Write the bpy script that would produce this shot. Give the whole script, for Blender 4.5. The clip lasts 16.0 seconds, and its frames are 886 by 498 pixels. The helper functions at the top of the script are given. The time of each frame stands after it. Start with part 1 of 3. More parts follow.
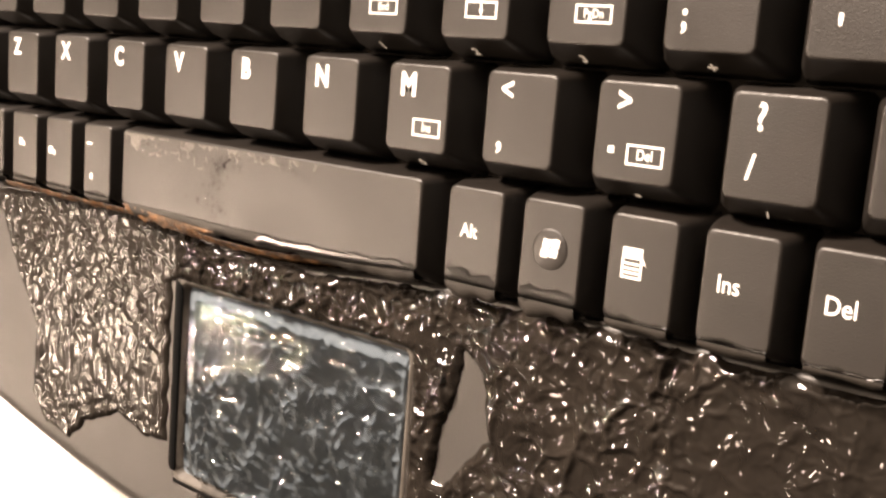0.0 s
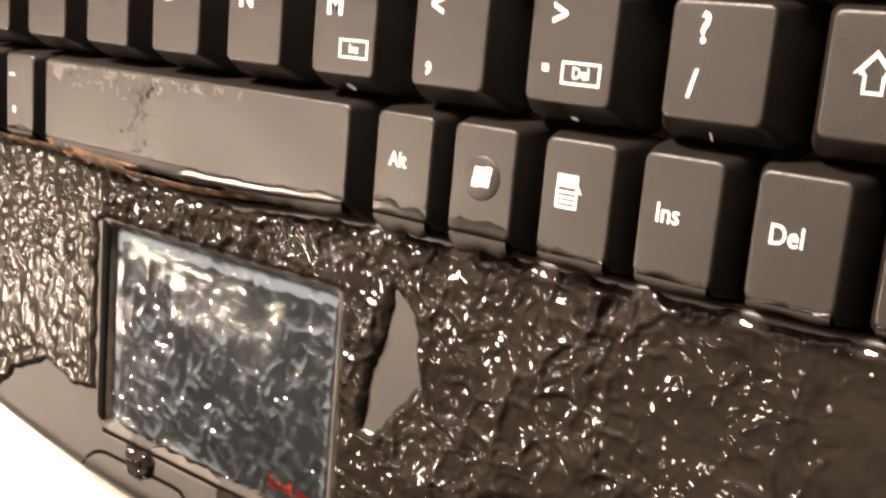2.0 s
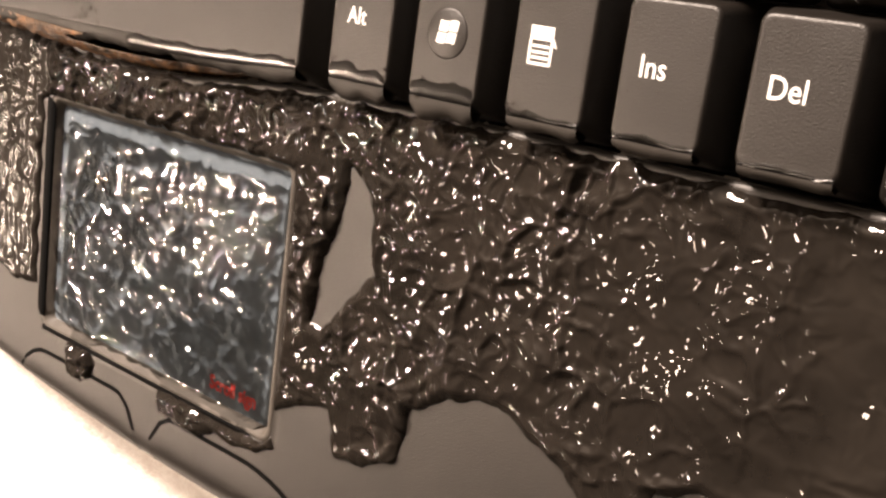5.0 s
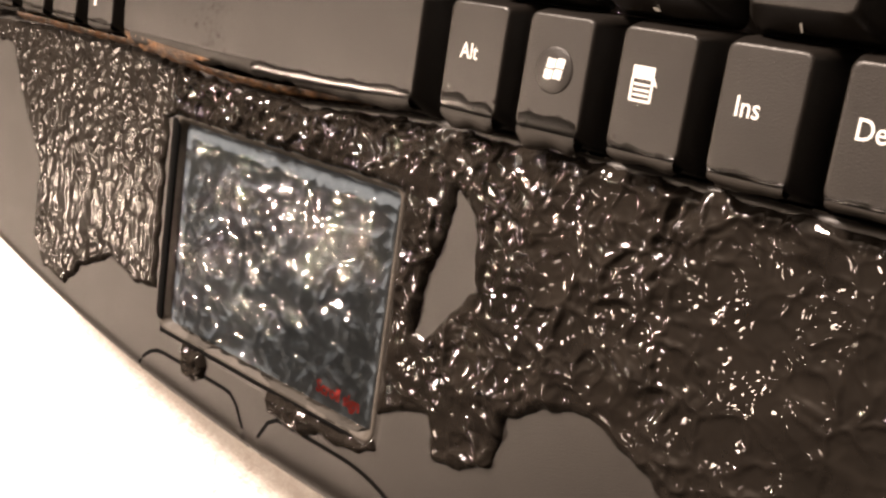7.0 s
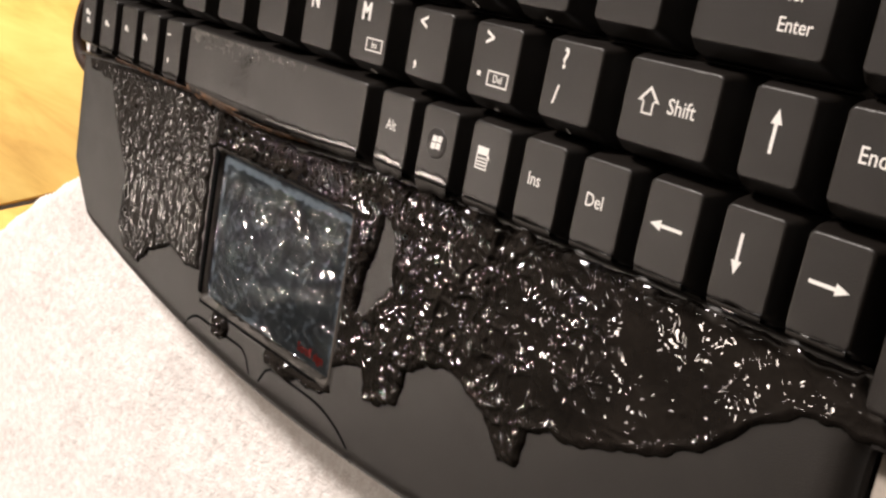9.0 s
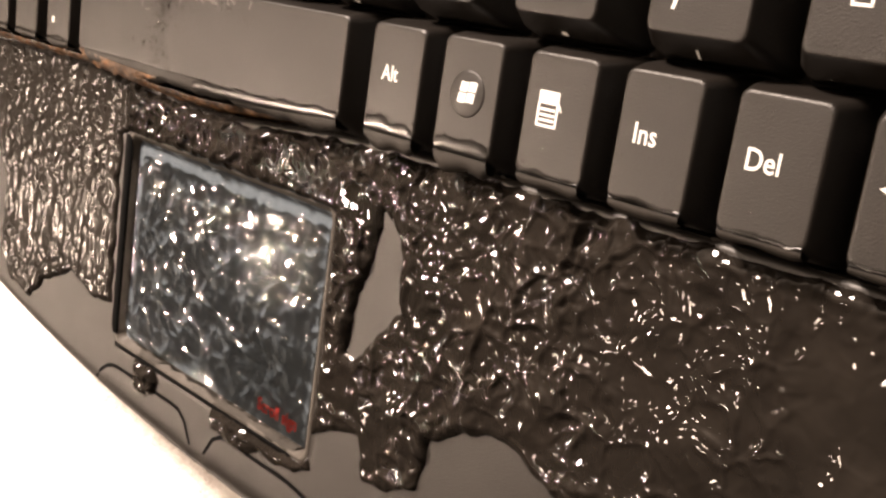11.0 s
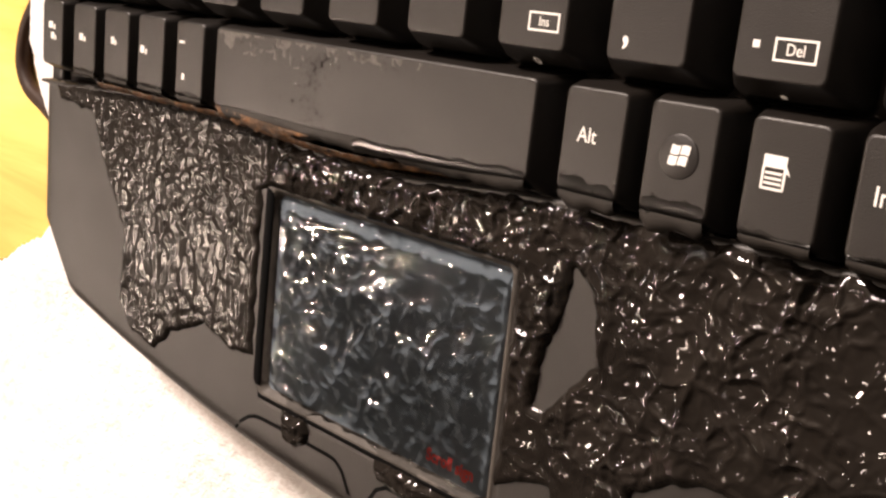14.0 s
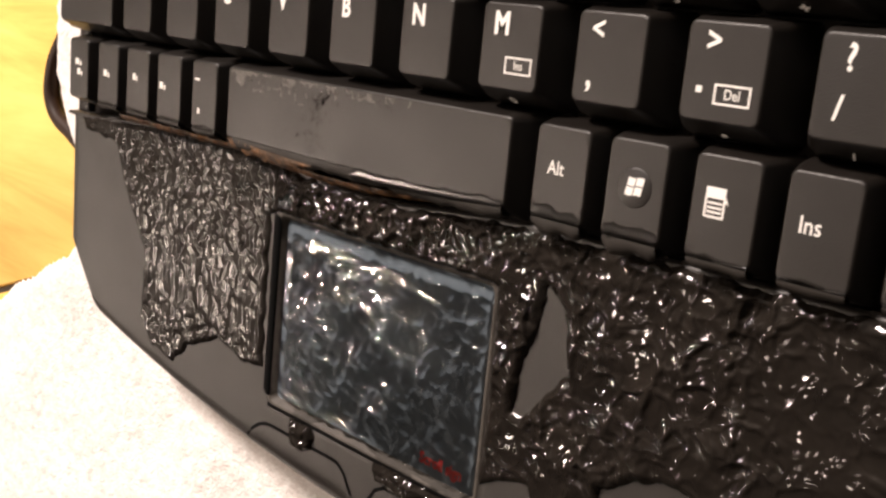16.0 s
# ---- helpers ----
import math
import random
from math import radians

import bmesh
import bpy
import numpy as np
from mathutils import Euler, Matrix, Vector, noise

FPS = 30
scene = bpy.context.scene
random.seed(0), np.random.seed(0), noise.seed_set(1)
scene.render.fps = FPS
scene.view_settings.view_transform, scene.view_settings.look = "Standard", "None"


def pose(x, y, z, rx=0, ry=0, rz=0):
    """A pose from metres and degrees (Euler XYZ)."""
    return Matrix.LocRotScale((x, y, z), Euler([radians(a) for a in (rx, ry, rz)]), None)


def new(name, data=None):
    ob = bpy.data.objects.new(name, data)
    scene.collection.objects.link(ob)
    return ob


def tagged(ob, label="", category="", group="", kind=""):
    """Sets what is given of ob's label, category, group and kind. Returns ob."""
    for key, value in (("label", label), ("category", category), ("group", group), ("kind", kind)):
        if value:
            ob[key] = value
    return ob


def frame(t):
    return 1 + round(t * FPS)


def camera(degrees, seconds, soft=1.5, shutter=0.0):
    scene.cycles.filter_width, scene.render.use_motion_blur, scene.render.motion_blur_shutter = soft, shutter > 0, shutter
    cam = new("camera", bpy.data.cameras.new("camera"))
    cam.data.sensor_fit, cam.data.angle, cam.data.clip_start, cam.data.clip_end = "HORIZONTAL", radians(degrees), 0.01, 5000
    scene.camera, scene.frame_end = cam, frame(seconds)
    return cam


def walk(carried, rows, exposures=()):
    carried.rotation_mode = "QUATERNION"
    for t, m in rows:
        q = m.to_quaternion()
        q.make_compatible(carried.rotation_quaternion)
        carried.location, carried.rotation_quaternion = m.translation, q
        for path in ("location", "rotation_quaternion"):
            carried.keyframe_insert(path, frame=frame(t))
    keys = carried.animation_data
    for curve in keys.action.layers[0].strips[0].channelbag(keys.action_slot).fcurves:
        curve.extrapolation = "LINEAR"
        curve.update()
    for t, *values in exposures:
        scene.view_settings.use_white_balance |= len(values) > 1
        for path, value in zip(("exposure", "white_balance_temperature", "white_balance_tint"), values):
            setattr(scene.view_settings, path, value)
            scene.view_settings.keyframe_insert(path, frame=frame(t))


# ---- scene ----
# ---------------------------------------------------------------- camera
cam = camera(44.90, 16.0, soft=2.5, shutter=0.4)
PATH = [
    (0.0, 0.1097, 0.0035, 0.1561, -6.15, 39.17, 5.79),
    (0.5, 0.1105, 0.0012, 0.1520, -7.22, 39.20, 5.58),
    (1.0, 0.1089, 0.0008, 0.1462, -7.54, 39.02, 5.52),
    (1.5, 0.1097, 0.0007, 0.1467, -7.45, 38.70, 5.80),
    (2.0, 0.1102, -0.0022, 0.1427, -7.79, 38.53, 6.29),
    (2.5, 0.1100, -0.0088, 0.1332, -7.82, 37.94, 7.16),
    (3.0, 0.1093, -0.0080, 0.1312, -9.15, 37.37, 7.13),
    (3.5, 0.1079, -0.0129, 0.1301, -8.60, 37.85, 7.83),
    (3.7, 0.1088, -0.0142, 0.1281, -8.48, 38.00, 8.16),
    (5.8, 0.1047, -0.0164, 0.1292, -7.06, 40.85, 9.90),
    (6.0, 0.1037, -0.0164, 0.1304, -6.98, 41.49, 9.87),
    (6.5, 0.1069, -0.0157, 0.1353, -6.00, 42.33, 10.55),
    (7.0, 0.1115, -0.0138, 0.1382, -5.69, 43.29, 11.18),
    (7.3, 0.1182, -0.0146, 0.1430, -5.82, 43.47, 11.66),
    (7.5, 0.1445, -0.0153, 0.1482, -3.54, 45.98, 13.72),
    (7.6, 0.1595, -0.0077, 0.1564, -1.00, 46.51, 15.85),
    (7.7, 0.1753, 0.0034, 0.1648, 1.56, 47.10, 17.82),
    (8.0, 0.2057, 0.0238, 0.1770, -1.99, 48.67, 15.75),
    (8.5, 0.1916, 0.0140, 0.1684, -2.10, 48.89, 15.51),
    (9.0, 0.1816, 0.0101, 0.1640, -2.52, 48.97, 15.61),
    (9.2, 0.1801, 0.0095, 0.1631, -2.12, 49.21, 16.01),
    (11.3, 0.1156, -0.0105, 0.1260, -6.16, 43.32, 10.52),
    (11.5, 0.1139, -0.0103, 0.1266, -7.00, 42.38, 9.91),
    (12.0, 0.1004, -0.0141, 0.1323, -7.72, 41.50, 8.80),
    (12.5, 0.0943, -0.0117, 0.1373, -8.05, 41.29, 7.90),
    (13.0, 0.0967, -0.0101, 0.1468, -7.24, 42.07, 8.63),
    (13.5, 0.0985, -0.0077, 0.1468, -7.54, 43.08, 8.23),
    (14.0, 0.0998, -0.0045, 0.1496, -7.56, 43.75, 8.16),
    (14.5, 0.0992, -0.0079, 0.1509, -7.14, 44.23, 8.75),
    (15.0, 0.0996, -0.0059, 0.1551, -7.24, 44.48, 8.79),
    (15.5, 0.1048, -0.0037, 0.1570, -7.07, 44.58, 8.51),
    (16.0, 0.1149, 0.0011, 0.1581, -7.20, 44.80, 7.61),
]
walk(cam, [(t, pose(x, y, z, rx, ry, rz)) for t, x, y, z, rx, ry, rz in PATH],
     exposures=((0.0, 2.05, 6500, 18), (3.7, 2.05, 6400, 18), (5.8, 1.6, 6450, 20), (7.0, 1.45, 6450, 20), (7.5, 0.9, 6100, 18), (8.0, 0.42, 5650, 14), (9.2, 0.42, 5650, 14),
                (11.3, 1.6, 6500, 20), (12.0, 1.5, 6450, 20), (13.0, 1.25, 6350, 20), (14.0, 0.9, 6150, 20), (16.0, 0.62, 5950, 18)))

# ---------------------------------------------------------------- light
# An evening room: two small warm lamps past the keyboard's far end, a large added fill light behind its back edge, and
# the walls' bounce.
world = bpy.data.worlds.new("room_dark")
world.use_nodes = True
world.node_tree.nodes["Background"].inputs[0].default_value = (0.9, 0.75, 0.6, 1)
world.node_tree.nodes["Background"].inputs[1].default_value = 0.05
scene.world = world


def bulb(name, eye, radius, watts, colour):
    data = bpy.data.lights.new(name, "POINT")
    data.shadow_soft_size, data.energy, data.color = radius, watts, colour
    ob = new(name, data)
    ob.location = eye
    return ob


bulb("far_lamp_light", (-1.30, -0.42, 1.12), 0.032, 28, (1.0, 0.80, 0.58))
bulb("ceiling_lamp_light", (-0.78, -0.45, 1.48), 0.036, 4.0, (1.0, 0.80, 0.58))
# Unseen fill, added to brighten towel and wood without mirroring in the keys.
bulb("fill_light", (-0.90, 1.70, 1.50), 0.22, 340, (1.0, 0.84, 0.66))

# ---------------------------------------------------------------- materials


def material(name, colour, rough, metal=0.0, spec=0.5):
    m = bpy.data.materials.new(name)
    m.use_nodes = True
    b = m.node_tree.nodes["Principled BSDF"]
    b.inputs["Base Color"].default_value = (*colour, 1)
    b.inputs["Roughness"].default_value = rough
    b.inputs["Metallic"].default_value = metal
    b.inputs["Specular IOR Level"].default_value = spec
    return m, m.node_tree, b


def node(tree, kind, **values):
    n = tree.nodes.new(kind)
    for k, v in values.items():
        n.inputs[k].default_value = v
    return n


def noise_node(tree, scale, detail=4.0, rough=0.55):
    n = node(tree, "ShaderNodeTexNoise", Scale=scale, Detail=detail, Roughness=rough)
    geo = tree.nodes.new("ShaderNodeNewGeometry")
    tree.links.new(geo.outputs["Position"], n.inputs["Vector"])
    return n


def ramp(tree, source, stops):
    r = tree.nodes.new("ShaderNodeValToRGB")
    while len(r.color_ramp.elements) < len(stops):
        r.color_ramp.elements.new(0.5)
    for e, (p, c) in zip(r.color_ramp.elements, stops):
        e.position, e.color = p, (*c, 1)
    tree.links.new(source, r.inputs["Fac"])
    return r


def bump(tree, b, source, strength, distance):
    n = node(tree, "ShaderNodeBump", Strength=strength, Distance=distance)
    tree.links.new(source, n.inputs["Height"])
    old = b.inputs["Normal"].links
    if old:
        tree.links.new(old[0].from_socket, n.inputs["Normal"])
    tree.links.new(n.outputs["Normal"], b.inputs["Normal"])


def plastic(name, dark, light, rough0, rough1, grain, spec=0.18, fine=6500):
    """Black moulded plastic with a fine spark-eroded grain, dust and finger grease."""
    m, t, b = material(name, dark, rough0, spec=spec)
    big = noise_node(t, 130, 12, 0.72)
    c = ramp(t, big.outputs["Fac"], ((0.35, dark), (0.75, light)))
    t.links.new(c.outputs["Color"], b.inputs["Base Color"])
    r = ramp(t, noise_node(t, 60, 4).outputs["Fac"], ((0.3, (rough0,) * 3), (0.7, (rough1,) * 3)))
    t.links.new(r.outputs["Color"], b.inputs["Roughness"])
    bump(t, b, noise_node(t, fine, 2, 0.6).outputs["Fac"], grain, 0.00012)
    return m


KEY = plastic("key_plastic", (0.0056, 0.0043, 0.0033), (0.0096, 0.0076, 0.0060), 0.36, 0.46, 0.5, 0.50, 4200)
CASE = plastic("case_plastic", (0.0066, 0.0052, 0.0040), (0.0110, 0.0088, 0.0070), 0.40, 0.50, 0.55, 0.50, 4200)
PLATE = plastic("plate_plastic", (0.014, 0.0115, 0.0095), (0.021, 0.0175, 0.0145), 0.5, 0.6, 0.4)
SHELL = plastic("shell_plastic", (0.30, 0.265, 0.225), (0.40, 0.355, 0.305), 0.5, 0.6, 0.3)
RIM = plastic("rim_plastic", (0.042, 0.038, 0.033), (0.085, 0.076, 0.066), 0.4, 0.55, 0.3)
PAD = plastic("pad_film", (0.115, 0.144, 0.172), (0.155, 0.190, 0.225), 0.6, 0.7, 0.3)
LEGEND = material("legend_ink", (0.80, 0.78, 0.74), 0.5)[0]
RED = material("red_ink", (0.65, 0.03, 0.02), 0.5)[0]
DARK_TUBE = plastic("dark_tube", (0.020, 0.010, 0.006), (0.035, 0.018, 0.010), 0.45, 0.6, 0.3)
# Near-black colour that paints shade in the gaps round touchpad and buttons.
GAP_SHADE = material("gap_shade", (0.003, 0.003, 0.003), 0.9, spec=0.05)[0]
SMEAR = plastic("pale_smear", (0.020, 0.018, 0.015), (0.10, 0.092, 0.080), 0.25, 0.5, 0.8, 0.6, 3000)


# Warm wood mirrored in the wet key fronts, painted as brown patches.
def reflection_material():
    m, t, b = material("brown_reflection", (0.05, 0.03, 0.02), 0.4)
    c = ramp(t, noise_node(t, 420, 5, 0.65).outputs["Fac"], ((0.34, (0.016, 0.011, 0.008)), (0.47, (0.075, 0.042, 0.020)), (0.66, (0.25, 0.120, 0.045))))
    t.links.new(c.outputs["Color"], b.inputs["Base Color"])
    bump(t, b, noise_node(t, 1500, 4).outputs["Fac"], 0.8, 0.0004)
    return m


REFLECTION = reflection_material()


def water_material(name, tint, rough):
    """Thin water: it dims what lies under it, and mirrors by Fresnel."""
    m = bpy.data.materials.new(name)
    m.use_nodes = True
    t = m.node_tree
    t.nodes.remove(t.nodes["Principled BSDF"])
    clear = node(t, "ShaderNodeBsdfTransparent", Color=(*tint, 1))
    gloss = node(t, "ShaderNodeBsdfGlossy", Color=(1, 1, 1, 1), Roughness=rough)
    fres = node(t, "ShaderNodeFresnel", IOR=1.34)
    mix = t.nodes.new("ShaderNodeMixShader")
    t.links.new(fres.outputs["Fac"], mix.inputs[0])
    t.links.new(clear.outputs[0], mix.inputs[1])
    t.links.new(gloss.outputs[0], mix.inputs[2])
    t.links.new(mix.outputs[0], t.nodes["Material Output"].inputs["Surface"])
    return m




def wet_black(name, rough, spec=0.5):
    """A skin of water on black plastic: the plastic's dark colour under one smooth mirror."""
    m, t, b = material(name, (0.006, 0.005, 0.0045), rough, spec=spec)
    b.inputs["IOR"].default_value = 1.34
    c = ramp(t, noise_node(t, 90, 6, 0.65).outputs["Fac"], ((0.35, (0.008, 0.0067, 0.0056)), (0.7, (0.015, 0.0125, 0.0103))))
    t.links.new(c.outputs["Color"], b.inputs["Base Color"])
    return m


# Opaque and paler than the keys: the hanging water's sheen put into colour.
WETKEY = plastic("painted_water_sheen", (0.010, 0.0085, 0.007), (0.024, 0.020, 0.0165), 0.50, 0.62, 0.15, 0.30)
WATER = wet_black("wet_black", 0.014)
BEADED = wet_black("beaded_black", 0.24, 0.25)
CLEAR = water_material("shallow_water", (0.80, 0.80, 0.795), 0.035)
THIN = water_material("thin_water", (0.55, 0.54, 0.52), 0.22)
DROP = water_material("clear_water", (0.86, 0.85, 0.84), 0.03)


def towel_material():
    m, t, b = material("terry_cotton", (0.78, 0.74, 0.70), 0.95, spec=0.1)
    c = ramp(t, noise_node(t, 260, 4, 0.7).outputs["Fac"], ((0.3, (0.70, 0.64, 0.60)), (0.62, (0.87, 0.84, 0.81))))
    t.links.new(c.outputs["Color"], b.inputs["Base Color"])
    b.inputs["Sheen Weight"].default_value = 0.4
    bump(t, b, noise_node(t, 1100, 3).outputs["Fac"], 0.6, 0.0009)
    bump(t, b, noise_node(t, 330, 3).outputs["Fac"], 0.5, 0.0013)
    return m


TOWEL = towel_material()


def wood_material():
    m, t, b = material("varnished_wood", (0.5, 0.3, 0.1), 0.58, spec=0.25)
    geo = t.nodes.new("ShaderNodeNewGeometry")
    mp = node(t, "ShaderNodeMapping", Scale=(7, 70, 7), Rotation=(0, 0, radians(-20)))
    t.links.new(geo.outputs["Position"], mp.inputs["Vector"])
    n = node(t, "ShaderNodeTexNoise", Scale=1.0, Detail=8.0, Roughness=0.6, Distortion=0.6)
    t.links.new(mp.outputs["Vector"], n.inputs["Vector"])
    c = ramp(t, n.outputs["Fac"], ((0.25, (0.52, 0.29, 0.055)), (0.5, (0.72, 0.47, 0.11)), (0.75, (0.82, 0.60, 0.17))))
    t.links.new(c.outputs["Color"], b.inputs["Base Color"])
    bump(t, b, n.outputs["Fac"], 0.2, 0.0004)
    return m


WOOD = wood_material()
DARKWOOD = material("dark_wood", (0.03, 0.018, 0.010), 0.6)[0]
PAINT = material("wall_paint", (0.095, 0.085, 0.073), 0.9)[0]
CEIL = material("ceiling_paint", (0.11, 0.10, 0.088), 0.9)[0]

# ---------------------------------------------------------------- builders
# The keyboard is drawn in millimetres: x along the key rows, y away from the typist, z from the key tops.
LIFT = 30.0
BASE = Vector((-0.013, -0.01, 0.006))
spot = {}


def mm(x, y, z):
    return Vector((x * 0.001, y * 0.001, (z + LIFT) * 0.001))


def part(name, mesh, mat, parent, label="", at=None):
    """One mesh object under a thing or a part; at: where its own origin stands in the world."""
    if isinstance(mesh, bmesh.types.BMesh):
        data = bpy.data.meshes.new(name)
        mesh.to_mesh(data)
        mesh.free()
    else:
        data = mesh
    if mat and not data.materials:
        data.materials.append(mat)
    for p in data.polygons:
        p.use_smooth = True
    ob = new(name, data)
    at = at or Vector((0, 0, 0))
    spot[ob.name] = at
    if parent:
        ob.parent = parent
        ob.location = at - spot[parent.name]
    else:
        ob.location = at
    if label:
        tagged(ob, label)
    return ob


def rounded(x0, x1, y0, y1, r, n=4):
    pts = []
    for cx, cy, a in ((x1 - r, y1 - r, 0), (x0 + r, y1 - r, 90), (x0 + r, y0 + r, 180), (x1 - r, y0 + r, 270)):
        for i in range(n + 1):
            q = radians(a + 90 * i / n)
            pts.append((cx + r * math.cos(q), cy + r * math.sin(q)))
    return pts


def loft(rings, cap=True, closed_bottom=False):
    """A bmesh from rings of points of the same count (metres)."""
    bm = bmesh.new()
    rows = [[bm.verts.new(p) for p in ring] for ring in rings]
    n = len(rows[0])
    for a, b in zip(rows, rows[1:]):
        for i in range(n):
            bm.faces.new((a[i], a[(i + 1) % n], b[(i + 1) % n], b[i]))
    if cap:
        bm.faces.new(rows[-1])
    if closed_bottom:
        bm.faces.new(list(reversed(rows[0])))
    return bm


def slab(outline, z0, z1, edge=0.4):
    """A plate with a rounded upper edge, from an outline in mm (counter-clockwise)."""
    c = Vector((sum(p[0] for p in outline) / len(outline), sum(p[1] for p in outline) / len(outline), 0))

    def ring(inset, z):
        out = []
        for x, y in outline:
            d = Vector((x, y, 0)) - c
            k = max(0.0, 1 - inset / max(d.length, 0.01))
            out.append(mm(c.x + d.x * k, c.y + d.y * k, z))
        return out

    return loft([ring(0, z0), ring(0, z1 - edge), ring(edge * 0.3, z1 - edge * 0.3), ring(edge, z1)], closed_bottom=True)


def text_mesh(body, size, bold=0.02):
    cu = bpy.data.curves.new("legend", "FONT")
    cu.body, cu.size, cu.align_x, cu.align_y = body, size * 0.001, "CENTER", "CENTER"
    cu.offset, cu.extrude, cu.resolution_u = bold * size * 0.001, 0.00003, 3
    ob = bpy.data.objects.new("legend", cu)
    me = bpy.data.meshes.new_from_object(ob)
    bpy.data.objects.remove(ob)
    bpy.data.curves.remove(cu)
    me.transform(Matrix.Diagonal((0.86, 1, 1, 1)))
    return me


def shapes(polys, thick=0.05):
    """Flat printed shapes (polygons in mm round their own origin), a hair thick."""
    bm = bmesh.new()
    for poly in polys:
        a = [bm.verts.new((x * 0.001, y * 0.001, 0)) for x, y in poly]
        b = [bm.verts.new((x * 0.001, y * 0.001, thick * 0.001)) for x, y in poly]
        bm.faces.new(b)
        for i in range(len(a)):
            j = (i + 1) % len(a)
            bm.faces.new((a[i], a[j], b[j], b[i]))
    return bm


def bar(x, y, w, h):
    return [(x - w / 2, y - h / 2), (x + w / 2, y - h / 2), (x + w / 2, y + h / 2), (x - w / 2, y + h / 2)]


def box_frame(w, h, t):
    return [bar(0, h / 2, w + t, t), bar(0, -h / 2, w + t, t), bar(-w / 2, 0, t, h - t), bar(w / 2, 0, t, h - t)]


def arrow(length, head, width, turn):
    pts = [(-length / 2, -width / 2), (length / 2 - head, -width / 2), (length / 2 - head, -head * 0.42), (length / 2, 0),
           (length / 2 - head, head * 0.42), (length / 2 - head, width / 2), (-length / 2, width / 2)]
    c, s = math.cos(radians(turn)), math.sin(radians(turn))
    return [[(x * c - y * s, x * s + y * c) for x, y in pts]]


# ---------------------------------------------------------------- the room round the table


def panel(name, x0, x1, y0, y1, z0, z1, mat, label):
    bm = bmesh.new()
    bmesh.ops.create_cube(bm, size=1)
    for v in bm.verts:
        v.co = Vector((x0 if v.co.x < 0 else x1, y0 if v.co.y < 0 else y1, z0 if v.co.z < 0 else z1))
    ob = part(name, bm, mat, None)
    for p in ob.data.polygons:
        p.use_smooth = False
    return tagged(ob, label, "wall" if "wall" in name else name, kind="structure")


panel("wall_north", -3.6, 3.6, 3.5, 3.6, -0.75, 2.6, PAINT, "plain painted room wall")
panel("wall_south", -3.6, 3.6, -3.6, -3.5, -0.75, 2.6, PAINT, "plain painted room wall")
panel("wall_west", -3.6, -3.5, -3.5, 3.5, -0.75, 2.6, PAINT, "plain painted room wall")
panel("wall_east", 3.5, 3.6, -3.5, 3.5, -0.75, 2.6, PAINT, "plain painted room wall")
panel("ceiling", -3.5, 3.5, -3.5, 3.5, 2.5, 2.6, CEIL, "plain ceiling")
panel("floor", -3.5, 3.5, -3.5, 3.5, -0.85, -0.75, PAINT, "plain floor under the table")


def wooden_table():
    """Table top of long boards with dark joints, turned about twenty degrees to the keyboard."""
    thing = new("table")
    thing.location = (-0.05, 0.0, -0.04)
    spot["table"] = Vector(thing.location)
    tagged(thing, "varnished golden wooden table top made of boards", "table")
    turn = Matrix.Rotation(radians(20), 4, "Z")
    for i in range(-3, 4):
        y0 = -16.4 + 140 * i
        bm = slab(rounded(-620, 620, y0, y0 + 137.4, 1.0, 2), -62, -30, 1.2)
        bmesh.ops.transform(bm, matrix=turn, verts=bm.verts)
        c = turn @ mm(0, y0 + 68.7, -31)
        bmesh.ops.translate(bm, verts=bm.verts, vec=-c)
        part("board", bm, WOOD, thing, "", c)
    bm = slab(rounded(-610, 610, -430, 530, 6), -70, -34, 1)
    bmesh.ops.transform(bm, matrix=turn, verts=bm.verts)
    part("underframe", bm, DARKWOOD, thing, "dark wood under the boards")
    for x, y in ((-560, -380), (560, -380), (560, 480), (-560, 480)):
        c = turn @ mm(x, y, -70)
        bm = slab(rounded(-35, 35, -35, 35, 4), -780, -70, 2)
        bmesh.ops.transform(bm, matrix=Matrix.Translation(turn @ Vector((x * 0.001, y * 0.001, 0)) - c) @ turn, verts=bm.verts)
        part("leg", bm, DARKWOOD, thing, "square dark wooden leg", c)


wooden_table()

# ---------------------------------------------------------------- towel


def front_y(x):
    d = abs(x + 13) / 134.0
    return -99.8 + 16.0 * d ** 2 + (9.0 * max(0.0, d - 0.93) / 0.07 if d > 0.93 else 0)


def inside(poly, x, y):
    """Signed distance to a polygon in mm, positive inside."""
    best, odd = 1e9, False
    n = len(poly)
    for i in range(n):
        ax, ay = poly[i]
        bx, by = poly[(i + 1) % n]
        ex, ey = bx - ax, by - ay
        u = max(0.0, min(1.0, ((x - ax) * ex + (y - ay) * ey) / (ex * ex + ey * ey)))
        best = min(best, math.hypot(x - ax - u * ex, y - ay - u * ey))
        if (ay > y) != (by > y) and x < ax + (y - ay) / (by - ay) * ex:
            odd = not odd
    return best if odd else -best


def fuzz(x, y, s, seed=0.0):
    return noise.noise(Vector((x / s, y / s, seed)))


TOWEL_LINE = [(-430, -222), (-400, -400), (230, -400), (245, 150), (-150, 165), (-203, 30), (-207, -16), (-209, -29), (-203, -40), (-194, -53), (-189, -66), (-190, -76), (-197, -86), (-240, -106), (-276, -129)]


